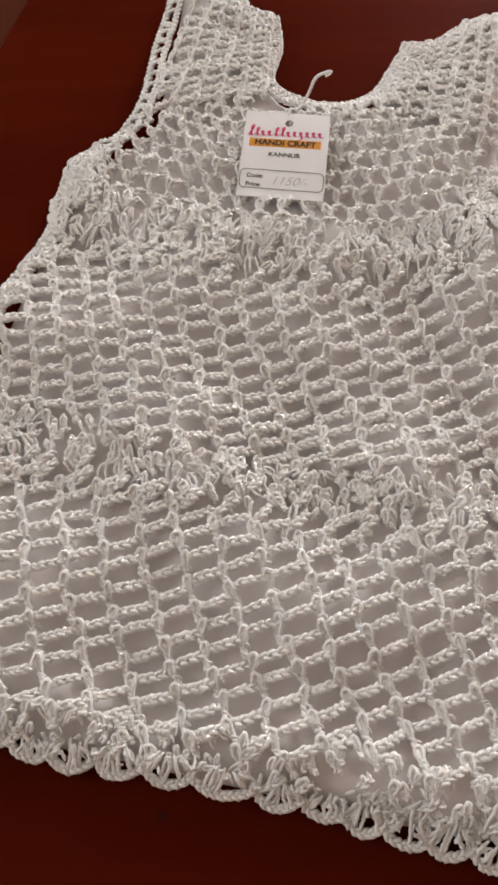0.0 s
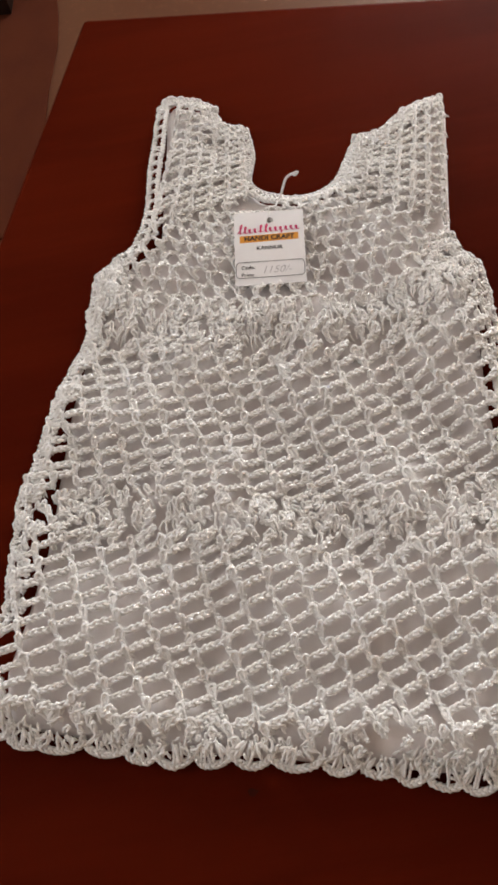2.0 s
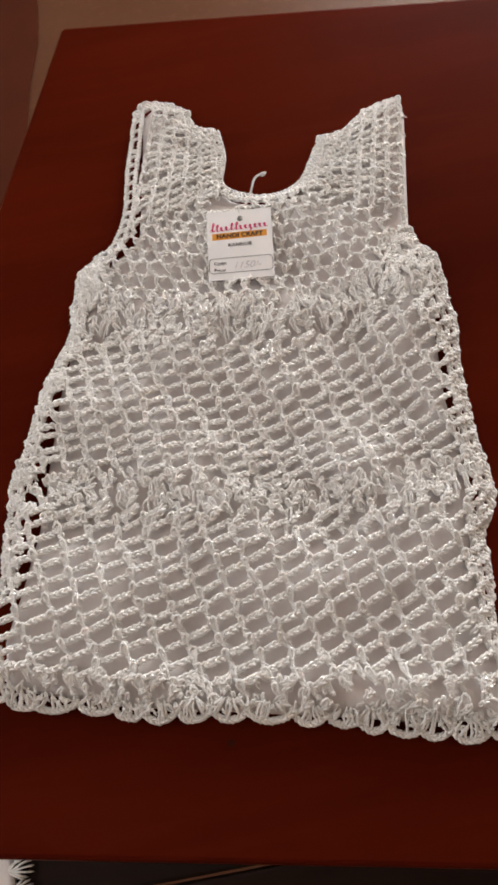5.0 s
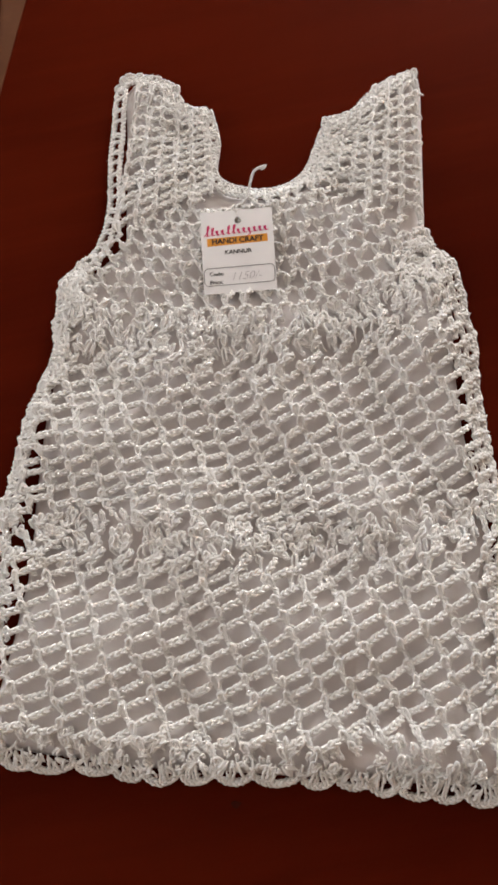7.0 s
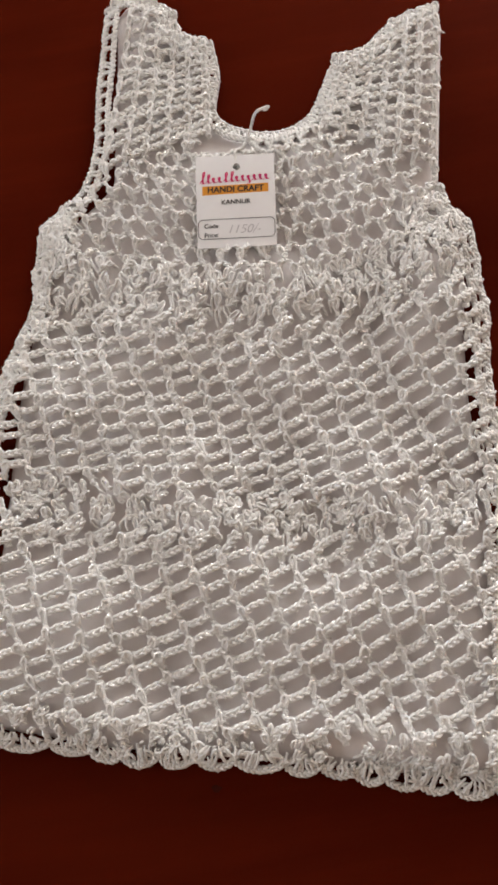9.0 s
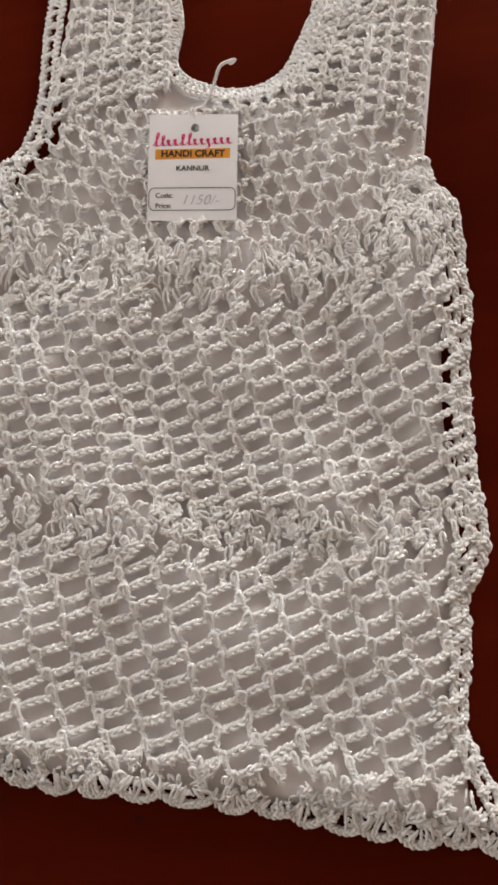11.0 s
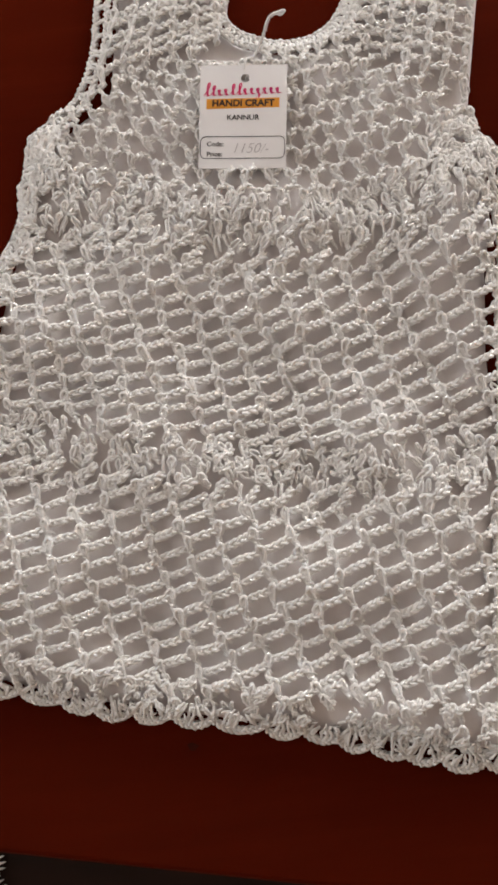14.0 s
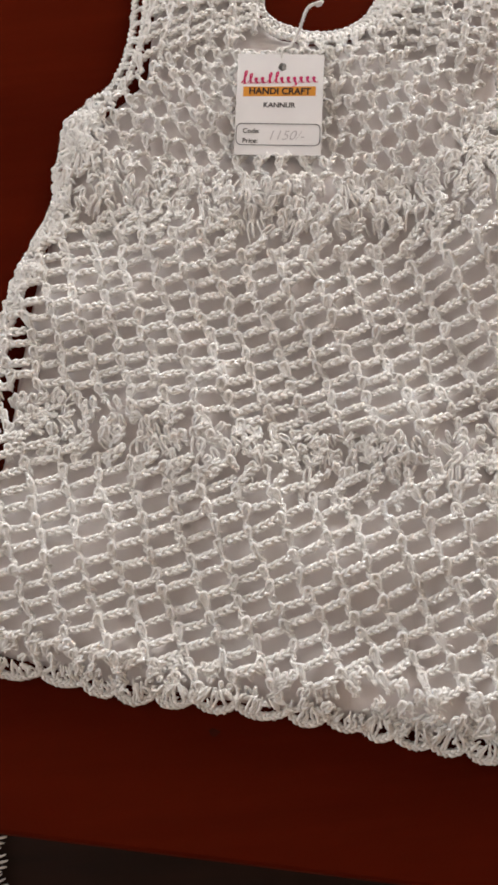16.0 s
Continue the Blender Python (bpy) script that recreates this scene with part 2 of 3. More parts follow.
def table():
    t = tagged(anchor("table", 0.3, 0.0, 0.0), "polished dark red mahogany wooden table with slanted end", "table")
    low = Vector((0.3, 0.0))
    plan = [(-0.107, 0.400), (-0.356, -0.248), (0.93, -0.494), (0.95, 0.213)]
    part("tabletop", prism([Vector(p) - low for p in plan], TOP - 0.028, TOP, 0.004), WOOD, t)
    for x, y, r in KNOTS:
        bm = bmesh.new()
        ring = [bm.verts.new((x - low.x + r * 1.5 * math.cos(a) * (1 + 0.25 * math.sin(3 * a + x * 90)), y + r * math.sin(a) * (1 + 0.2 * math.cos(2 * a + y * 70)), TOP + 0.0002)) for a in np.linspace(0, 2 * math.pi, 20, endpoint=False)]
        bm.faces.new(ring)
        part("wood_knot", bm, KNOT, t, "small dark knot in the polished wood")
    inner = [(-0.05, 0.33), (-0.23, -0.20), (0.86, -0.41), (0.88, 0.16)]
    for k in range(4):
        a, b = Vector(inner[k]) - low, Vector(inner[(k + 1) % 4]) - low
        d = (b - a).normalized()
        n = Vector((-d.y, d.x)) * 0.011
        part("apron", prism([a + n, a - n, b - n, b + n], TOP - 0.11, TOP - 0.0285, 0.002), WOOD, t)
        part("leg", prism([a + Vector(q) for q in ((-0.03, -0.03), (0.03, -0.03), (0.03, 0.03), (-0.03, 0.03))], 0.0, TOP - 0.0285, 0.004), WOOD, t)


def bench():
    # added so the gap past the table's front edge stays dark
    b = tagged(anchor("bench", -0.1, -0.47, 0.0), "dark stained wooden bench, added to keep the gap beside the table dark", "bench")
    for k in range(4):
        part("seat_slat", box(-0.75, -0.27 + 0.136 * k, 0.412, 0.95, -0.138 + 0.136 * k, 0.44, 0.004), DARK, b)
    for x in (-0.68, 0.88):
        for y in (-0.22, 0.22):
            part("leg", box(x - 0.025, y - 0.025, 0, x + 0.025, y + 0.025, 0.412, 0.003), DARK, b)
        part("rail", box(x - 0.02, -0.194, 0.33, x + 0.02, 0.194, 0.40, 0.003), DARK, b)


def mat():
    bm = prism([(-1.3, 0.80), (-0.40, 0.797), (-0.355, 0.95), (-0.325, 1.15), (-0.30, 1.26), (-0.292, 1.35), (-0.292, 1.42), (-0.306, 1.48), (-0.327, 1.545), (-0.36, 1.62), (-1.3, 1.72)], 0.0, 0.006, 0.002)
    tagged(part("floor_mat", bm, MAT), "red-brown woven floor mat with rounded corner", "mat")


def cabinet():
    c = tagged(anchor("cabinet", -0.392, 1.375, 0.0), "low dark red-brown wooden cabinet standing on the mat", "cabinet")
    c.rotation_euler = (0, 0, radians(-8.6))
    part("body", box(-0.50, 0.012, 0.062, -0.004, 0.36, 0.60, 0.006), CABINET, c)
    part("top", box(-0.515, -0.012, 0.6005, 0.008, 0.37, 0.625, 0.005), CABINET, c)
    for x0, x1 in ((-0.49, -0.256), (-0.252, -0.012)):
        part("door", box(x0, -0.006, 0.08, x1, 0.0115, 0.59, 0.003), CABINET, c)
    part("plinth", box(-0.50, 0.002, 0.0062, 0.0, 0.355, 0.0615, 0.003), DARK, c)


table()
bench()
mat()
cabinet()


# ---- the crocheted dress: plan in millimetres ----
BACK_HEM = [(-209, -179), (-191, -188), (-170, -194), (-141, -200), (-122, -207), (-102, -213), (-79, -219), (-57, -223), (-32, -228), (-8, -234), (13, -239),
            (29, -245), (48, -251), (66, -256), (88, -262), (109, -264), (127, -270)]
LEFT_SIDE = [(-206, -113), (-196, -107), (-194, -87), (-187, -56), (-184, -35), (-172, -11), (-153, 36), (-130, 75), (-125, 100), (-117, 128), (-88, 147), (-75, 175), (-68, 214), (-54, 273)]
NECK = [(13, 238), (13, 211), (7, 186), (17, 173), (37, 165), (55, 165), (70, 173), (82, 192), (93, 211)]
RIGHT_SIDE = [(141, 109), (145, 95), (156, 80), (155, 43), (155, 18), (150, -5), (146, -41), (145, -70), (146, -105), (139, -125), (131, -136), (129, -160), (124, -183), (121, -203), (125, -217), (132, -235), (136, -252)]
LEFT_TOP = [(-54, 273), (-39, 281), (-12, 267), (-7, 248), (13, 238)]
RIGHT_TOP = [(93, 211), (112, 212), (134, 227), (163, 236), (167, 226)]
NET = LEFT_SIDE[:-1] + LEFT_TOP[:-1] + NECK[:-1] + RIGHT_TOP + [(152, 155)] + RIGHT_SIDE + [(x, y + 8) for x, y in BACK_HEM[::-1]]
LINING = [(-47, 271), (-57, 200), (-65, 148), (-81, 135), (-113, 115), (-122, 88), (-140, 30), (-156, -29), (-166, -75), (-182, -119), (-195, -146), (-196, -176),
          (-120, -201), (-60, -215), (0, -229), (18, -233), (60, -244), (116, -253), (117, -238), (117, -218), (118, -192), (124, -160), (128, -130), (133, -87), (131, -60), (131, -36), (137, 12),
          (145, 45), (147, 75), (141, 105), (152, 156), (167, 225), (160, 233), (134, 223), (110, 208), (99, 203), (85.5, 187), (73.5, 168), (57, 160), (36, 160), (13, 168.5), (1.5, 186), (1.5, 212), (3.5, 234), (-9, 245), (-15, 266), (-40, 279)]
BACK_HEM = [(x, y + (0.5 if x > -90 else -2)) for x, y in BACK_HEM]
HEM_X, HEM_Y = [p[0] for p in BACK_HEM], [p[1] for p in BACK_HEM]


def hem(x):
    """The front hem's lowest line; right of x = 17 the back hem shows below it."""
    return float(np.interp(x, HEM_X, HEM_Y)) + (9.0 if x > 17 else 0.0)


def chest(x):
    return float(np.interp(x, [-125, -86, -54, -23, 9, 41, 73, 106, 150], [84, 80, 71, 58, 51, 48, 50, 56, 63]))


def waist(x):
    return float(np.interp(x, [-180, -131, -84, -53, -22, 9, 70, 125, 150], [-44, -53, -65, -75, -84, -89, -96, -96, -92]))


GX, GY, GS = -240, -300, 2.0


def swell_map():
    """Height in millimetres of the lining over the table on a grid: soft folds, thin at the dress's edges."""
    nx, ny = 225, 305
    xs, ys = np.meshgrid(GX + GS * np.arange(nx), GY + GS * np.arange(ny), indexing="ij")
    d = np.full(xs.shape, 1e9)
    for (x0, y0), (x1, y1) in zip(NET, NET[1:] + NET[:1]):
        dx, dy = x1 - x0, y1 - y0
        t = np.clip(((xs - x0) * dx + (ys - y0) * dy) / (dx * dx + dy * dy + 1e-9), 0, 1)
        d = np.minimum(d, np.hypot(xs - x0 - t * dx, ys - y0 - t * dy))
    d = np.minimum(1.0, d / 24.0)
    n = np.array([[noise.noise((x / 58.0, y / 50.0, 0.3)) * 8.0 + noise.noise((x / 22.0, y / 18.0, 4.1)) * 3.4 for y in ys[0]] for x in xs[:, 0]])
    return np.maximum(2.4, 3.6 + 6.6 * d * (2 - d) + n * d)


SWELL = swell_map()


def swell(x, y):
    u, v = (x - GX) / GS, (y - GY) / GS
    i, j = min(223, max(0, int(u))), min(303, max(0, int(v)))
    u, v = u - i, v - j
    return float((1 - v) * ((1 - u) * SWELL[i, j] + u * SWELL[i + 1, j]) + v * ((1 - u) * SWELL[i, j + 1] + u * SWELL[i + 1, j + 1])) / 1000.0


def at(x, y, lift=0.0):
    """A place on the net, which lies on the lining."""
    return np.array([x / 1000.0, y / 1000.0, TOP + swell(x, y) + 0.0040 + lift / 1000.0])


def lattice(cx, cy):
    def place(i, j):
        t = (1, i, j, i * i, i * j, j * j)
        return sum(a * b for a, b in zip(cx, t)), sum(a * b for a, b in zip(cy, t))
    return place


SKIRT = lattice((-110.662, 19.881, 1.494, -0.019, 0.146, 0.077), (-85.958, -4.837, -10.355, 0.114, -0.017, -0.032))
BODICE = lattice((-71.357, 16.915, 2.423, 0.146, 0.184, -0.028), (40.336, -2.803, -10.372, 0.150, -0.001, 0.079))


rnd = random.Random(7)
jit = lambda s: rnd.uniform(-s, s)
R1 = 0.00074                                # a strand's radius


def chain(yarn, a, b, sag=0.3, fat=1.0):
    """A crocheted chain from a to b (millimetres): a plait of loose links, arched a little."""
    (x0, y0), (x1, y1) = a, b
    ln = math.hypot(x1 - x0, y1 - y0)
    if ln < 3.0:
        return
    nx, ny = -(y1 - y0) / ln, (x1 - x0) / ln
    k = jit(1.1) - sag
    p = [at(x0, y0, 1.2), at(x0 + (x1 - x0) * 0.33 + nx * k, y0 + (y1 - y0) * 0.33 + ny * k, 2.8 + jit(0.6)),
         at(x0 + (x1 - x0) * 0.68 + nx * k, y0 + (y1 - y0) * 0.68 + ny * k, 2.8 + jit(0.6)), at(x1, y1, 1.0)]
    yarn.plait(p, R1 * (1.46 + jit(0.18)) * fat, 0.00146 * (1 + jit(0.2)) * fat, 0.0122 + jit(0.0016), jit(3.1))


def bit(yarn, a, b, lift=1.6, bow=0.0, r=1.0):
    """One bowed strand from a to b."""
    (x0, y0), (x1, y1) = a, b
    yarn.strand(curve([at(x0, y0, 0.1), at((x0 + x1) / 2 + bow, (y0 + y1) / 2 + bow * 0.4, lift), at(x1, y1, 0.2)], 0.0012), R1 * r)


def post(yarn, a, b, size=1.0):
    """A treble from a down to b: a pear-shaped loop standing proud, its core and the twisted tail that runs on to b."""
    (x0, y0), (x1, y1) = a, b
    ln = math.hypot(x1 - x0, y1 - y0) + 1e-6
    turn = math.atan2(x1 - x0, y0 - y1) * 0.8 + jit(0.30)
    c, s = math.cos(turn), math.sin(turn)
    tall, w = min(ln * 0.74, 8.6) * (1 + jit(0.18)), 1.02 * size * (1 + jit(0.28))

    def pin(u, v, z):
        return at(x0 + u * c - v * s, y0 + u * s + v * c, z)

    pear = [(0.3, -tall - 0.8, 0.4), (-1.0 * w + jit(0.3), -tall * 0.55, 1.7), (-1.9 * w, -tall * 0.10 + jit(0.5), 2.6), (-0.9 * w, 1.5 + jit(0.4), 3.3), (0.6 * w, 1.9 + jit(0.5), 3.5),
            (1.8 * w, 0.3 + jit(0.4), 3.4), (1.5 * w + jit(0.3), -tall * 0.35, 2.8), (0.7 * w, -tall * 0.72, 1.9), (1.0 + jit(0.5), -tall - 1.4, 0.4)]
    yarn.strand(curve([pin(*q) for q in pear], 0.0010), R1 * (1.40 + jit(0.16)))
    for e in (-0.8, 0.0, 0.8):
        yarn.strand(curve([pin(e * 0.5 + jit(0.5), -tall * 0.9, 0.9), pin(e + jit(0.5), -tall * 0.35, 2.2 + jit(0.4)), pin(e * 0.8 + jit(0.5), 0.8, 2.7)], 0.0012), R1 * (1.30 + jit(0.1)))
    yarn.strand(curve([pin(-1.7, -tall * 0.7 + jit(1.0), 0.6), pin(0.1, -tall * 0.85, 2.5), pin(2.2, -tall * 1.05 + jit(1.0), 0.6)], 0.0012), R1 * (1.0 + jit(0.12)))
    yarn.rope([pin(0.3, -tall * 0.8, 1.2), pin(0.5 + jit(0.6), -(tall + ln) * 0.5, 2.0), at(x1 + jit(0.6), y1 + 0.6, 1.6)], R1 * 1.28, 0.0009, 0.0066, 2, jit(3))
    for e in range(rnd.choice((0, 1, 1, 2))):
        u, v = jit(1.2), -rnd.uniform(0, tall)
        yarn.strand(curve([pin(u, v, 2.4), pin(u + 1.6 + jit(0.8), v - 0.8 + jit(1.4), 3.0), pin(u + 2.8 + jit(1.0), v - 2.4 + jit(1.6), 1.0)], 0.0012), R1 * 0.9)


def hairpin(yarn, x, y, tall, turn, lift=2.6):
    """A narrow bent loop of yarn with its head at (x, y); some are pulled to one side or lie half open."""
    c, s = math.cos(turn), math.sin(turn)
    w, pull, one = 1.0 + jit(0.4), jit(0.7), rnd.random() < 0.35
    shape = [(-w * 0.4 + jit(0.8), -tall, 0.1), (-w + pull * 0.5, -tall * 0.45 + jit(0.8), lift * 0.8), (-w * 0.5 + pull, 0.1, lift * 1.1)]
    if not one:
        shape += [(w * 0.7 + pull, 0.3 + jit(0.7), lift * 1.2), (w + pull * 0.3, -tall * 0.45, lift * 0.9), (w * 0.6 + jit(1.2), -tall * (0.8 + jit(0.3)), 0.1)]
    else:
        shape += [(w * 0.3 + pull, 2.0 + jit(0.8), lift * 0.4)]
    pts = [(x + u * c - v * s, y + u * s + v * c, z) for u, v, z in shape]
    if all(inside(NET, px, py) for px, py, z in pts):
        yarn.strand(curve([at(*q) for q in pts], 0.0011), R1 * (1.10 + jit(0.18)))


def netting(name, parent, place, irange, jrange, wanted, rise, label):
    yarn, chains = Yarn(), []
    nodes = {}
    for i in irange:
        for j in jrange:
            x, y = place(i, j)
            nodes[i, j] = (x + jit(1.6), y + jit(1.4))
    for (i, j), (x, y) in nodes.items():
        if not (wanted(x, y) and inside(NET, x, y)):
            continue
        x1, y1 = place(i + 1, j - rise(i))
        k = 1.0
        while k > 0.1 and not inside(NET, x + (x1 - x) * k, y + (y1 - y) * k):
            k -= 0.08
        x1, y1 = x + (x1 - x) * k * 0.97 + jit(0.9), y + (y1 - y) * k * 0.97 + jit(0.9)
        one = Yarn()
        chain(one, (x + 1.3, y - 0.6), (x1, y1))
        if one.v:
            chains.append(one)
        below = nodes.get((i, j + 1))
        if below and inside(NET, *below):
            post(yarn, (x, y), below)
    net = tagged(yarn.made(name, parent, label=label), kind="stuff")
    for one in chains:
        one.made("chain", net)
    return net


def yoke(parent, label):
    """Diamond net round the neck: leaning loops, and chains that climb to the loops of the row above."""
    yarn, chains = Yarn(), []
    up = 20.0
    for j in range(13):
        dy, dx = 12.4 - 0.42 * j, 13.2 - 0.32 * j
        for i in range(-15, 15):
            x = 28 + (i + 0.5 * (j % 2)) * dx + jit(1.0)
            y = chest(x) + up + jit(1.0)
            if not inside(NET, x, y) or strap_part(x, y) or y > 158 and -4 < x < 84:
                continue
            post(yarn, (x, y), (x + 1.4 + jit(0.8), y - dy * 0.60), 0.85)
            one = Yarn()
            tip = (x + dx * 0.5, chest(x + dx * 0.5) + up + dy * 0.42)
            if inside(NET, *tip):
                chain(one, (x + 1.4, y - 0.8), tip, 0.6, 0.92)
                after = (x + dx - 1.0, chest(x + dx) + up + 1.2)
                if inside(NET, *after):
                    one.rope([at(*tip, 1.2), at((tip[0] + after[0]) / 2 + 0.8, (tip[1] + after[1]) / 2 + 0.8, 2.4), at(*after, 1.6)], R1 * 1.05, 0.0008, 0.0066, 2, jit(3))
            if one.v:
                chains.append(one)
        up += dy
    net = tagged(yarn.made("yoke_netting", parent, label=label), kind="stuff")
    for one in chains:
        one.made("chain", net)


def strap_part(x, y):
    """Whether a place of the yoke belongs to one of the two straps."""
    return x < 4 and y > 150 + 0.2 * (x + 86) or x > 84 and y > 160 - 0.74 * (x - 70)


def tufts(parent, x, y, n=3, tall=7.0, spread=4.0, lean=0.5):
    """A cluster of leaning loops and knots side by side, some tied by a short chain."""
    yarn = Yarn()
    turn = jit(lean)
    for k in range(n):
        f = (k - (n - 1) / 2) / max(1, (n - 1) / 2)
        hx, hy, lay = x + f * spread * 0.85 + jit(1.2), y + tall * 0.4 + jit(1.8), turn + f * 0.25 + jit(0.6)
        if rnd.random() < 0.62:
            hairpin(yarn, hx, hy, tall * 0.8 * (1 + jit(0.3)), lay, 2.6 + jit(0.8))
        else:
            foot = (hx + math.sin(lay) * tall * 0.85, hy - math.cos(lay) * tall * 0.85)
            if inside(NET, hx - 2, hy + 2) and inside(NET, hx + 2, hy + 2) and inside(NET, *foot):
                post(yarn, (hx, hy), foot, 0.82)
    a, b = (x - 3.5 + jit(1.2), y - 2.2 + jit(1.5)), (x + 4.0 + jit(1.2), y + 2.0 + jit(1.5))
    if rnd.random() < 0.45 and inside(NET, *a) and inside(NET, *b):
        chain(yarn, a, b, 0.3, 0.86)
    if yarn.v:
        yarn.made("shell_stitch", parent)


def band(name, parent, line, half, x_from, x_to, label):
    """A close band of loop clusters in four rows, with chains climbing into it from the net below."""
    yarn = Yarn()
    x = x_from
    while x < x_to:
        a, b = (x + jit(1), line(x) - half - 5 + jit(1)), (x + 11 + jit(1), line(x + 11) - half + 6 + jit(1))
        if inside(NET, *a) and inside(NET, *b):
            chain(yarn, a, b, 0.6)
            post(yarn, a, (a[0] + 1, a[1] - 8), 0.95)
        x += 18.0 + jit(1.5)
    base = tagged(yarn.made(name, parent, label=label), kind="stuff")
    for k, row in enumerate((-0.62, -0.16, 0.30, 0.78)):
        x = x_from + 4.5 * (k % 2)
        while x < x_to:
            y = line(x) + row * half + jit(1.6)
            if inside(NET, x, y):
                tufts(base, x + jit(1.2), y, rnd.choice((2, 2, 3)), half * 0.58 + jit(1.4), 4.4, 0.6)
            x += 10.8 + jit(2.4)
    return base


def lining(parent):
    step, pts, faces, verts = 3.0, {}, [], []
    edge = np.array(LINING, float)
    nxt = np.roll(edge, -1, 0)
    for i in range(130):
        for j in range(160):
            x, y = -205 + i * step, -262 + j * step * 1.14
            t = np.clip(((np.array([x, y]) - edge) * (nxt - edge)).sum(1) / ((nxt - edge) ** 2).sum(1), 0, 1)
            near = edge + t[:, None] * (nxt - edge)
            gap = np.hypot(near[:, 0] - x, near[:, 1] - y)
            k = int(gap.argmin())
            out = not inside(LINING, x, y)
            if out and gap[k] > step * 1.05:
                continue
            if out:
                x, y = near[k]
            pts[i, j] = len(verts)
            fall = min(1.0, gap[k] / 4.0) if not out else 0.0
            verts.append((x / 1000, y / 1000, TOP + swell(x, y) - 0.0022 * (1 - fall) ** 2 + 0.0011 * noise.noise((x / 9.0, y / 8.0, 2.2)) * fall))
    for (i, j), k in pts.items():
        q = [pts.get(c) for c in ((i, j), (i + 1, j), (i + 1, j + 1), (i, j + 1))]
        if None not in q:
            faces.append(q)
        elif sum(v is not None for v in q) == 3:
            faces.append([v for v in q if v is not None])
    ob = mesh_object("lining", verts, faces, COTTON, parent, "smooth white cotton lining under the crochet")
    so = ob.modifiers.new("thickness", "SOLIDIFY")
    so.thickness, so.offset = 0.0012, -1.0
    return ob


def edging(name, parent, points, gap=6.0, spacing=4.5, label="", fat=1.0, picot=2.0):
    """An edge chain with a second chain inside it and short stitches across."""
    yarn = Yarn()
    line = curve(points, 2.0)
    tan = np.gradient(line, axis=0)
    tan /= np.linalg.norm(tan, axis=1, keepdims=True)
    inner = line + np.stack([-tan[:, 1], tan[:, 0]], 1) * gap
    for k, (ln, f) in enumerate(((line, fat), (inner, 1.0))):
        wave = 0.9 * (fat - 0.6)
        w = [at(x + jit(wave), y + jit(wave), 0.6 + 0.4 * k + jit(0.4)) for x, y in ln[::3]]
        yarn.plait(w, R1 * 1.3 * f, 0.00132 * f, 0.0104, k)
    run = np.r_[0, np.cumsum(np.linalg.norm(np.diff(line, axis=0), axis=1))]
    for s in np.arange(2.0, run[-1], spacing):
        k = int(np.searchsorted(run, s + jit(0.8)))
        k = min(len(line) - 1, max(0, k))
        k2 = min(len(line) - 1, max(0, k + rnd.choice((-1, 0, 1))))
        for e in (-0.7, 0.8):
            bit(yarn, tuple(line[k] + e), tuple(inner[k2] + (e, jit(0.6))), 1.7, e * 0.8, 1.3)
    away = -np.sign(gap)
    norm = np.stack([-tan[:, 1], tan[:, 0]], 1)
    for s in np.arange(1.0, run[-1] - 3, 7.5):
        k = min(len(line) - 1, int(np.searchsorted(run, s + jit(3.2))))
        t, n, o = tan[k], norm[k] * away, line[k]
        h = 0.62 * picot * (1 + jit(0.8))
        for wide in (3.2 + jit(0.9), 1.5):
            p = [o - t * wide - n * 1.0, o - t * wide * 0.8 + n * h * 0.7, o + n * h * (1.1 if wide > 2 else 0.7), o + t * wide * 0.8 + n * h * 0.6, o + t * wide - n * 1.0]
            yarn.strand(curve([at(x + jit(0.4), y + jit(0.4), z) for (x, y), z in zip(p, (0.2, 0.9 + jit(0.6), 1.4 + jit(0.6), 0.9, 0.3))], 0.0012), R1 * (1.4 + jit(0.15)))
    return tagged(yarn.made(name, parent, label=label), kind="stuff")


def side_filling(parent):
    """Loose stitches in the open strips between lining and side edges."""
    for side in (RIGHT_SIDE[3:], LEFT_SIDE[:8][::-1]):
        inward = -1 if side[0][0] > 0 else 1
        for x, y in curve(side, 9.0):
            for inset in (8.5, 14.5):
                px, py = x + inward * (inset + jit(1.2)), y + jit(2.0)
                if inside(NET, px, py) and rnd.random() < 0.45:
                    tufts(parent, px, py, 1, 7.5, 2.6, 0.6)


def strap(parent, tl, tr, bl, br, columns, rungs, s0, s1, label):
    """Upright columns of looped trebles with short slanting links between them."""
    yarn = Yarn()
    tl, tr, bl, br = (np.array(p, float) for p in (tl, tr, bl, br))
    pt = lambda s, t: tuple((1 - t) * ((1 - s) * tl + s * tr) + t * ((1 - s) * bl + s * br))
    ss = np.linspace(s0, s1, columns)
    for k, s in enumerate(ss):
        for q in range(rungs):
            t = -0.01 + 0.99 * q / rungs + jit(0.012)
            a, b = pt(s, t), pt(s, t + 0.99 / rungs)
            if not (inside(NET, *a) and inside(NET, *b)):
                continue
            post(yarn, a, b, 0.86)
            if k + 1 < columns:
                c = pt(ss[k + 1], t - 0.02 + jit(0.01))
                if inside(NET, *c):
                    chain(yarn, (a[0] + 1.0, a[1] - 1.5), c, 0.2, 0.86)
    return tagged(yarn.made("strap_netting", parent, label=label), kind="stuff")


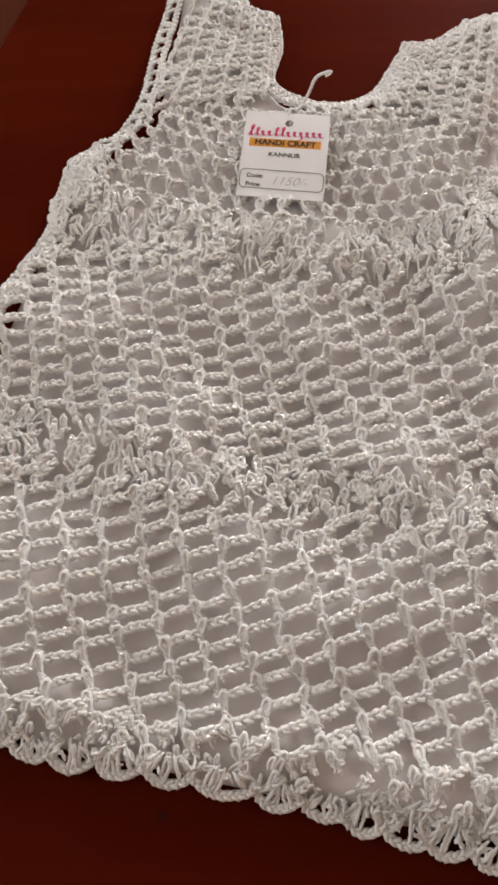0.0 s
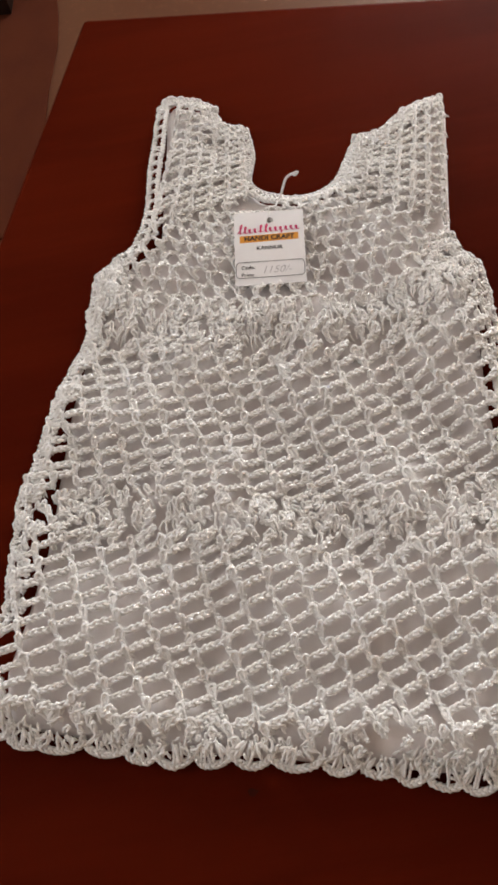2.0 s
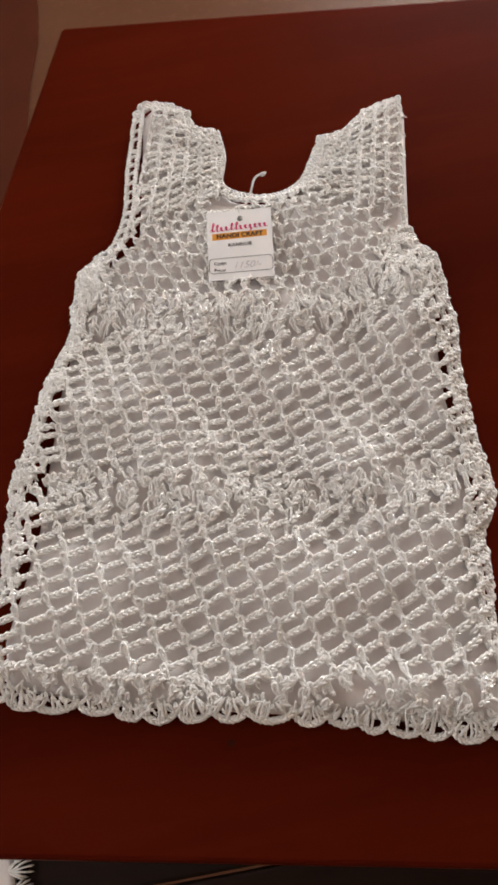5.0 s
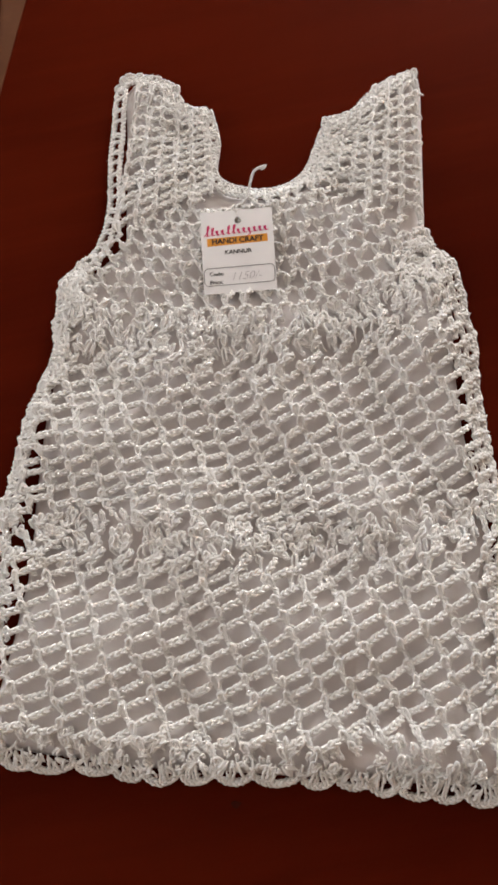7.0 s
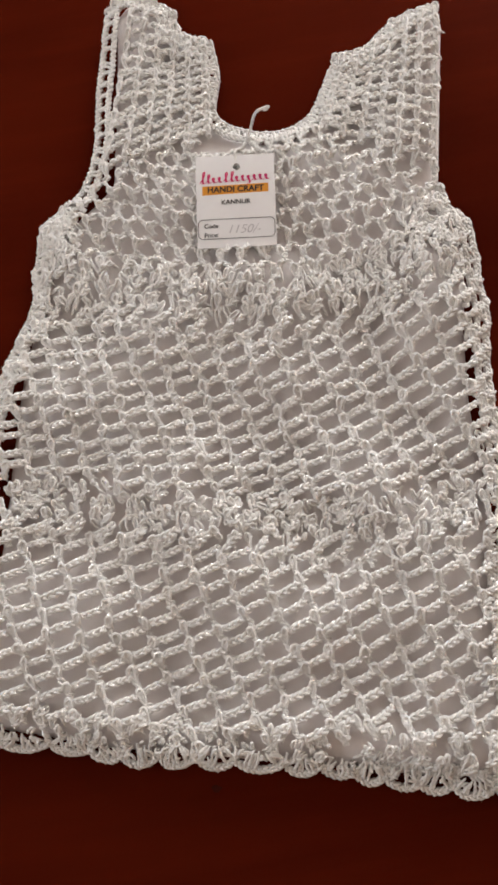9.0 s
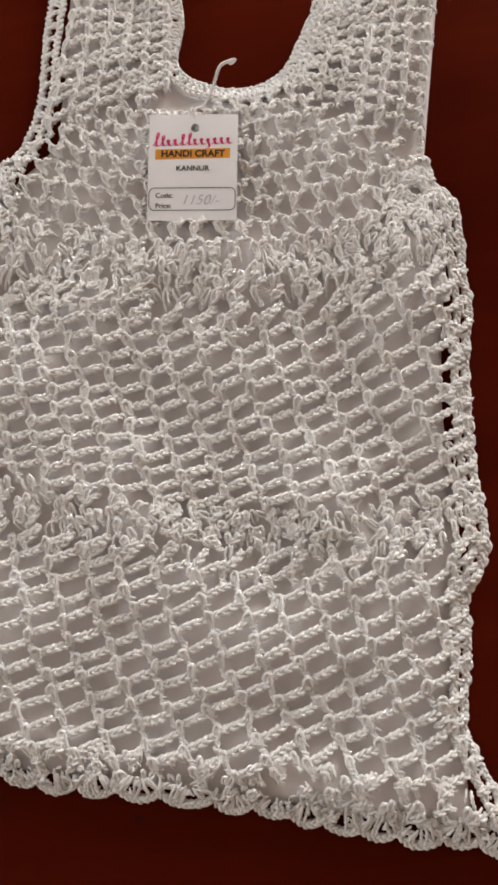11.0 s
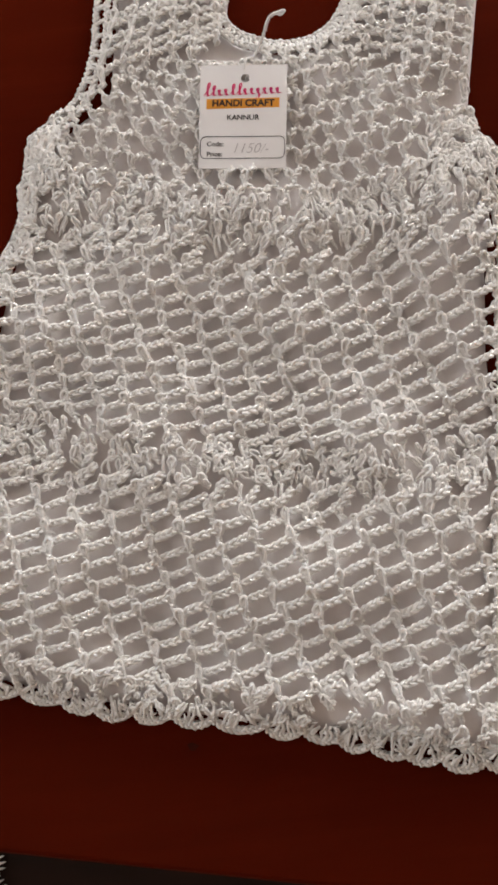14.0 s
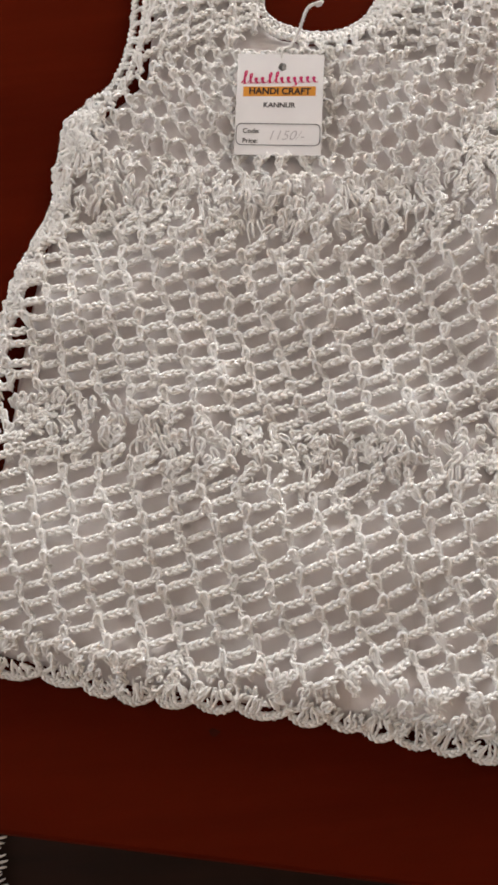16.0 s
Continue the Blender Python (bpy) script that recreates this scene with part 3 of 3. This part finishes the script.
def scallop(parent, x, y, slope, wide, deep, flat=0.0):
    """A shell of trebles at the hem: a bumpy rim and stitches fanning into it, with small gaps."""
    yarn = Yarn()
    c, s = math.cos(slope), math.sin(slope)
    spot = lambda u, v, lift: np.array([(x + u * c - v * s) / 1000, (y + u * s + v * c) / 1000, TOP + (2.4 + lift + flat + 6.0 * min(1.0, max(0.0, v / 12.0))) / 1000])
    wide, deep = wide * (0.97 + jit(0.12)), deep * (1 + jit(0.25))
    arc = [spot(-wide / 2 * math.cos(a) + jit(0.6), 1.6 + 2 * deep * (1 - math.sin(a)) + jit(0.5), 0.5 * math.sin(a) + jit(0.5)) for a in np.linspace(0, math.pi, 9)]
    yarn.plait(arc, R1 * 1.5, 0.00145, 0.0105, jit(3))
    for k in range(5):
        a = math.pi * (k + 0.5) / 5 + jit(0.3)
        rim, root = (-wide * 0.44 * math.cos(a), 1.8 + 2 * deep - 1.85 * deep * math.sin(a)), (-wide * 0.20 * math.cos(a) + jit(0.8), 2 * deep + 3.5 + jit(1.2))
        for e in (-0.7, 0.7):
            p = [spot(root[0] + e + jit(1.0), root[1] + jit(1.5), 2.2), spot((root[0] + rim[0]) / 2 + e * 1.3 + jit(1.3), (root[1] + rim[1]) / 2 + jit(1.0), 2.2 + jit(1.0)), spot(rim[0] + e * 1.1 + jit(0.9), rim[1] + jit(0.8), 1.2)]
            yarn.strand(curve(p, 0.0013), R1 * (1.25 + jit(0.12)))
    for k in range(6):
        u, v = rnd.uniform(-0.42, 0.42) * wide, 2 * deep + rnd.uniform(-4.0, 6.0)
        yarn.strand(curve([spot(u, v, 2.0), spot(u + jit(2.0), v + jit(2.0), 3.8), spot(u + jit(4.0), v + jit(4.5), 1.6)], 0.0012), R1 * 1.1)
    return yarn.made("scallop", parent)


def hem_band(parent):
    yarn = Yarn()
    x = -196.0
    while x < 122:
        chain(yarn, (x, hem(x) + 24 + jit(1)), (x + 9, hem(x + 9) + 29 + jit(1)), 0.5)
        x += 20.0 + jit(1.5)
    base = tagged(yarn.made("hem_band", parent, label="close band of white shell stitches above the hem"), kind="stuff")
    x = -196.0
    while x < 122:
        tufts(base, x, hem(x) + 23, 3, 10.0, 4.2, 0.25)
        if rnd.random() < 0.6:
            tufts(base, x + 10, hem(x + 10) + 20 + jit(2), 2, 8.0, 3.0, 0.4)
        x += 20.0 + jit(1.5)
    x = -200.0
    while x < 126:
        tufts(base, x, hem(x) + 13.5 + jit(2.4), 2, 7.5 + jit(1.5), 4.0, 0.7)
        x += 14.0 + jit(1.5)


def dress():
    d = tagged(anchor("crocheted_dress", 0, 0, 0), "white crocheted cotton baby dress lying flat on the table", "dress")
    lining(d)
    netting("skirt_netting", d, SKIRT, range(-6, 14), range(-3, 13), lambda x, y: hem(x) + 22 < y < waist(x) - 13, lambda i: 0.78, "open white crochet mesh of chains")
    netting("bodice_netting", d, BODICE, range(-8, 14), range(-5, 16), lambda x, y: waist(x) + 15 < y < chest(x) - 15, lambda i: 0.52 + 0.022 * i, "open white crochet mesh of chains")
    yoke(d, "open white crochet diamond mesh round the neck")
    band("chest_band", d, chest, 17.5, -122, 152, "close band of white crochet clusters")
    band("waist_band", d, waist, 14.0, -178, 146, "close band of white crochet clusters")
    hem_band(d)
    side_filling(d)
    for k in range(16):
        tufts(d, rnd.uniform(118, 150), rnd.uniform(62, 96), 3, 8.0, 3.6, 0.8)
    for k in range(16):
        tufts(d, rnd.uniform(-118, -96), rnd.uniform(92, 124), 3, 8.0, 3.6, 0.8)
    strap(d, (-44, 273), (11, 240), (-86, 145), (5, 166), 6, 13, 0.16, 0.95, "white crochet shoulder strap with upright chains")
    strap(d, (94, 211), (168, 233), (70, 160), (142, 106), 7, 12, 0.06, 0.93, "white crochet shoulder strap with upright chains")
    edging("neckline_edging", d, NECK, -6.5, 3.6, "white chain edging round the neckline", 1.0, 0.9)
    edging("armhole_edging", d, [(x + 1.5, y) for x, y in LEFT_SIDE[9:]], -7.5, 9.0, "white chain edging with open gaps", 1.05, 1.1)
    edging("shoulder_edging", d, LEFT_TOP, -5.0, 4.0)
    edging("shoulder_edging", d, RIGHT_TOP[:-1], -5.0, 4.0)
    edging("side_edging", d, [(x + 2.5, y) for x, y in LEFT_SIDE[:10]], -7.0, 8.0, "bumpy white side edging", 1.1, 2.6)
    edging("side_edging", d, [(x - 2.2, y) for x, y in RIGHT_SIDE], -6.5, 9.5, "bumpy white side edging", 1.1, 2.6)
    for k in range(len(BACK_HEM)):
        x, y = BACK_HEM[k]
        a, b = BACK_HEM[max(0, k - 1)], BACK_HEM[min(len(BACK_HEM) - 1, k + 1)]
        wide = 0.5 * math.hypot(b[0] - a[0], b[1] - a[1]) * (2 if k in (0, len(BACK_HEM) - 1) else 1) + 2.0
        slope = math.atan2(b[1] - a[1], b[0] - a[0])
        scallop(d, x, y, slope, wide, 4.6, 5.0 * max(0.0, 1.0 - abs(x + 45) / 75))
        if x > 17:
            scallop(d, x + 9, y + 9, slope, wide * 0.9, 2.6, 3.5)


dress()


# ---- the hang tag ----
def words(text, size, x, y, mat, parent, name="lettering", shear=0.0, wide=1.0, bold=0.0, align="LEFT", label=""):
    cu = bpy.data.curves.new(name, "FONT")
    cu.body, cu.size, cu.shear, cu.align_x, cu.offset = text, size, shear, align, bold
    tmp = new("lettering_source", cu)
    bpy.context.view_layer.update()
    me = bpy.data.meshes.new_from_object(tmp.evaluated_get(bpy.context.evaluated_depsgraph_get()))
    bpy.data.objects.remove(tmp)
    me.transform(Matrix.Translation((x, y, 0.00042)) @ Matrix.Diagonal((wide, 1, 1, 1)))
    for v in me.vertices:
        v.co.z += bend(v.co.y)
    me.materials.clear()
    me.materials.append(mat)
    ob = new(name, me)
    ob.parent = parent
    ob["label"] = label or "printed words"
    return ob


def bend(y):
    return 0.0009 * math.cos((y + 0.029) * 48) - 0.0009


def plate(name, outline, mat, parent, z0, z1, label="", hole=None):
    """A thin curved plate cut from strips, in the tag's own plane."""
    bm = bmesh.new()
    vs = [bm.verts.new((x, y, 0)) for x, y in outline]
    if hole:
        hx, hy, hr = hole
        n = 24
        ring = [bm.verts.new((hx + hr * math.cos(2 * math.pi * k / n), hy + hr * math.sin(2 * math.pi * k / n), 0)) for k in range(n)]
        es = [bm.edges.new((vs[k], vs[(k + 1) % len(vs)])) for k in range(len(vs))] + [bm.edges.new((ring[k], ring[(k + 1) % n])) for k in range(n)]
        bmesh.ops.triangle_fill(bm, use_beauty=True, use_dissolve=False, edges=es)
    else:
        bm.faces.new(vs)
    ys = sorted({v.co.y for v in bm.verts})
    for k in range(1, 12):
        y = ys[0] + (ys[-1] - ys[0]) * k / 12 + 0.000013
        bmesh.ops.bisect_plane(bm, geom=bm.verts[:] + bm.edges[:] + bm.faces[:], plane_co=(0, y, 0), plane_no=(0, 1, 0))
    bmesh.ops.recalc_face_normals(bm, faces=bm.faces[:])
    if bm.faces[:] and bm.faces[0].normal.z < 0:
        bmesh.ops.reverse_faces(bm, faces=bm.faces[:])
    got = bmesh.ops.extrude_face_region(bm, geom=bm.faces[:])
    for v in got["geom"]:
        if isinstance(v, bmesh.types.BMVert):
            v.co.z = z1
    for v in bm.verts:
        if v.co.z < z1 - 1e-7:
            v.co.z = z0
        v.co.z += bend(v.co.y)
    bmesh.ops.recalc_face_normals(bm, faces=bm.faces[:])
    return part(name, bm, mat, parent, label)


def ring_outline(x0, y0, x1, y1, r, n=6):
    out = []
    for cx, cy, a0 in ((x1 - r, y1 - r, 0), (x0 + r, y1 - r, 90), (x0 + r, y0 + r, 180), (x1 - r, y0 + r, 270)):
        out += [(cx + r * math.cos(radians(a0 + 90 * k / n)), cy + r * math.sin(radians(a0 + 90 * k / n))) for k in range(n + 1)]
    return out


def hang_tag():
    t = tagged(anchor("hang_tag", 0.0155, 0.1474, TOP + 0.0222), "white card price tag with coloured print lying on the dress", "price tag")
    t.rotation_euler = (radians(0.8), 0, radians(-7.6))
    t.scale = (1, 1.045, 1)
    w, h = 0.0500, 0.0585
    plate("card", [(-w / 2, -h), (w / 2, -h), (w / 2, 0), (-w / 2, 0)], CARD, t, -0.0002, 0.0002, hole=(0.001, -0.0076, 0.0024))
    plate("banner", [(-0.0211, -0.0252), (0.0208, -0.0245), (0.0208, -0.0190), (-0.0211, -0.0195)], ORANGE, t, 0.00015, 0.00026, "orange printed banner")
    # the flourish of the maker's mark, a plain brush wave
    yarn = []
    tops = (7.6, 5.8, 3.2, 3.4, 6.2, 6.6, 3.2, 3.4, 3.2, 3.4, 3.4, 3.2)
    lows = (0.3, 0.0, 0.2, 0.1, 0.0, 0.1, 0.2, 0.1, 3.0, 0.2, 0.1, 0.0)
    for k in range(300):
        s = k / 299 * 11.99
        q, f = int(s), s - int(s)
        y = (tops[q] * 0.001 * max(0, math.sin(2 * math.pi * f)) - lows[q] * 0.001 * max(0, -math.sin(2 * math.pi * f)))
        x = -0.0232 + 0.0445 * s / 12 + 0.0012 * math.sin(4 * math.pi * f + 0.6) + 0.42 * y
        yarn.append((x, -0.0176 + 0.0012 * s / 12 + y, 0.00030 + 0.00026 * abs(math.cos(2 * math.pi * f))))
    vs, fs = [], []
    for k, (x, y, wd) in enumerate(yarn):
        vs += [(x - wd, y - wd * 0.5, 0.00044 + bend(y)), (x + wd, y + wd * 0.5, 0.00044 + bend(y))]
        if k:
            fs.append((2 * k - 2, 2 * k - 1, 2 * k + 1, 2 * k))
    mesh_object("logo_flourish", vs, fs, PINK, t, "magenta brush flourish", smooth=False)
    words("HANDI CRAFT", 0.0052, 0.0, -0.0237, INK, t, wide=1.06, bold=0.00016, align="CENTER", label="black capital letters on the banner")
    words("KANNUR", 0.0041, 0.0, -0.0315, INK, t, wide=1.08, bold=0.00006, align="CENTER", label="black capital letters")
    words("Code:", 0.0037, -0.0205, -0.0462, INK, t, wide=1.08, bold=0.00005, label="black printed word")
    words("Price:", 0.0037, -0.0205, -0.0518, INK, t, wide=1.08, bold=0.00005, label="black printed word")
    words("1150/-", 0.0078, -0.0065, -0.0500, PENCIL, t, "handwriting", 0.35, 1.05, -0.00012, label="faint grey handwritten price")
    outer, inner = ring_outline(-0.0243, -0.0532, 0.0243, -0.0407, 0.0032), ring_outline(-0.0239, -0.0528, 0.0239, -0.0411, 0.0028)
    n = len(outer)
    vs = [(x, y, 0.00042 + bend(y)) for x, y in outer + inner]
    fs = [(k, (k + 1) % n, n + (k + 1) % n, n + k) for k in range(n)]
    mesh_object("printed_border", vs, fs, INK, t, "thin black rounded border", smooth=False)
    y2 = Yarn(8)
    loc = t.matrix_basis.inverted()
    path = [(13.5, 141, 16.5), (15.3, 142.5, 20.5), (16.0, 148, 21.5), (17.0, 151, 21.0), (21.9, 154, 18.5), (27.9, 163.7, 19), (31.5, 170.5, 22), (34.5, 173.4, 24), (42.0, 173.6, 27)]
    m = np.array([loc @ (Matrix.Translation((0, 0, TOP)) @ Vector((x / 1000, y / 1000, z / 1000))) for x, y, z in path])
    y2.rope(m, 0.00062, 0.00052, 0.0035, 2)
    y2.rope([loc @ Vector((0.0150 + 0.0016 * math.cos(a), 0.1495 + 0.0022 * math.sin(a), TOP + 0.0195 + 0.0012 * math.cos(a))) for a in np.linspace(0, 6.0, 9)], 0.00062, 0.0005, 0.0035, 2)
    y2.strand(curve(m[-2:] + np.array([[0.004, 0, 0.0], [0.0006, 0, 0]]), 0.0006), 0.0011)
    y2.made("cord", t, label="thin white twisted cord")


bpy.context.view_layer.update()
hang_tag()


# ---- the cloth on the bench ----
def bench_cloth():
    c = tagged(anchor("crocheted_cloth", -0.38, -0.42, 0.44), "folded white crocheted cloth lying on the dark bench", "cloth")
    nx, ny = 26, 44
    vs = [(-0.14 + 0.205 * i / nx, -0.2 + 0.36 * j / ny, 0.005 + 0.002 * noise.noise((i / 5, j / 5, 1))) for i in range(nx + 1) for j in range(ny + 1)]
    fs = [(i * (ny + 1) + j, (i + 1) * (ny + 1) + j, (i + 1) * (ny + 1) + j + 1, i * (ny + 1) + j + 1) for i in range(nx) for j in range(ny)]
    ob = mesh_object("weave", vs, fs, COTTON, c)
    so = ob.modifiers.new("thickness", "SOLIDIFY")
    so.thickness, so.offset = 0.004, -1.0
    for k in range(17):
        yarn = Yarn()
        y = -0.19 + 0.021 * k
        for q in range(7):
            a = math.pi * q / 6
            yarn.strand(curve([(0.060, y + jit(0.003), 0.006), (0.070 + 0.006 * math.sin(a), y - 0.008 * math.cos(a), 0.008), (0.074 + 0.010 * math.sin(a) + jit(0.002), y - 0.011 * math.cos(a), 0.003)], 0.002), 0.0011)
        yarn.made("scallop", c)


bench_cloth()
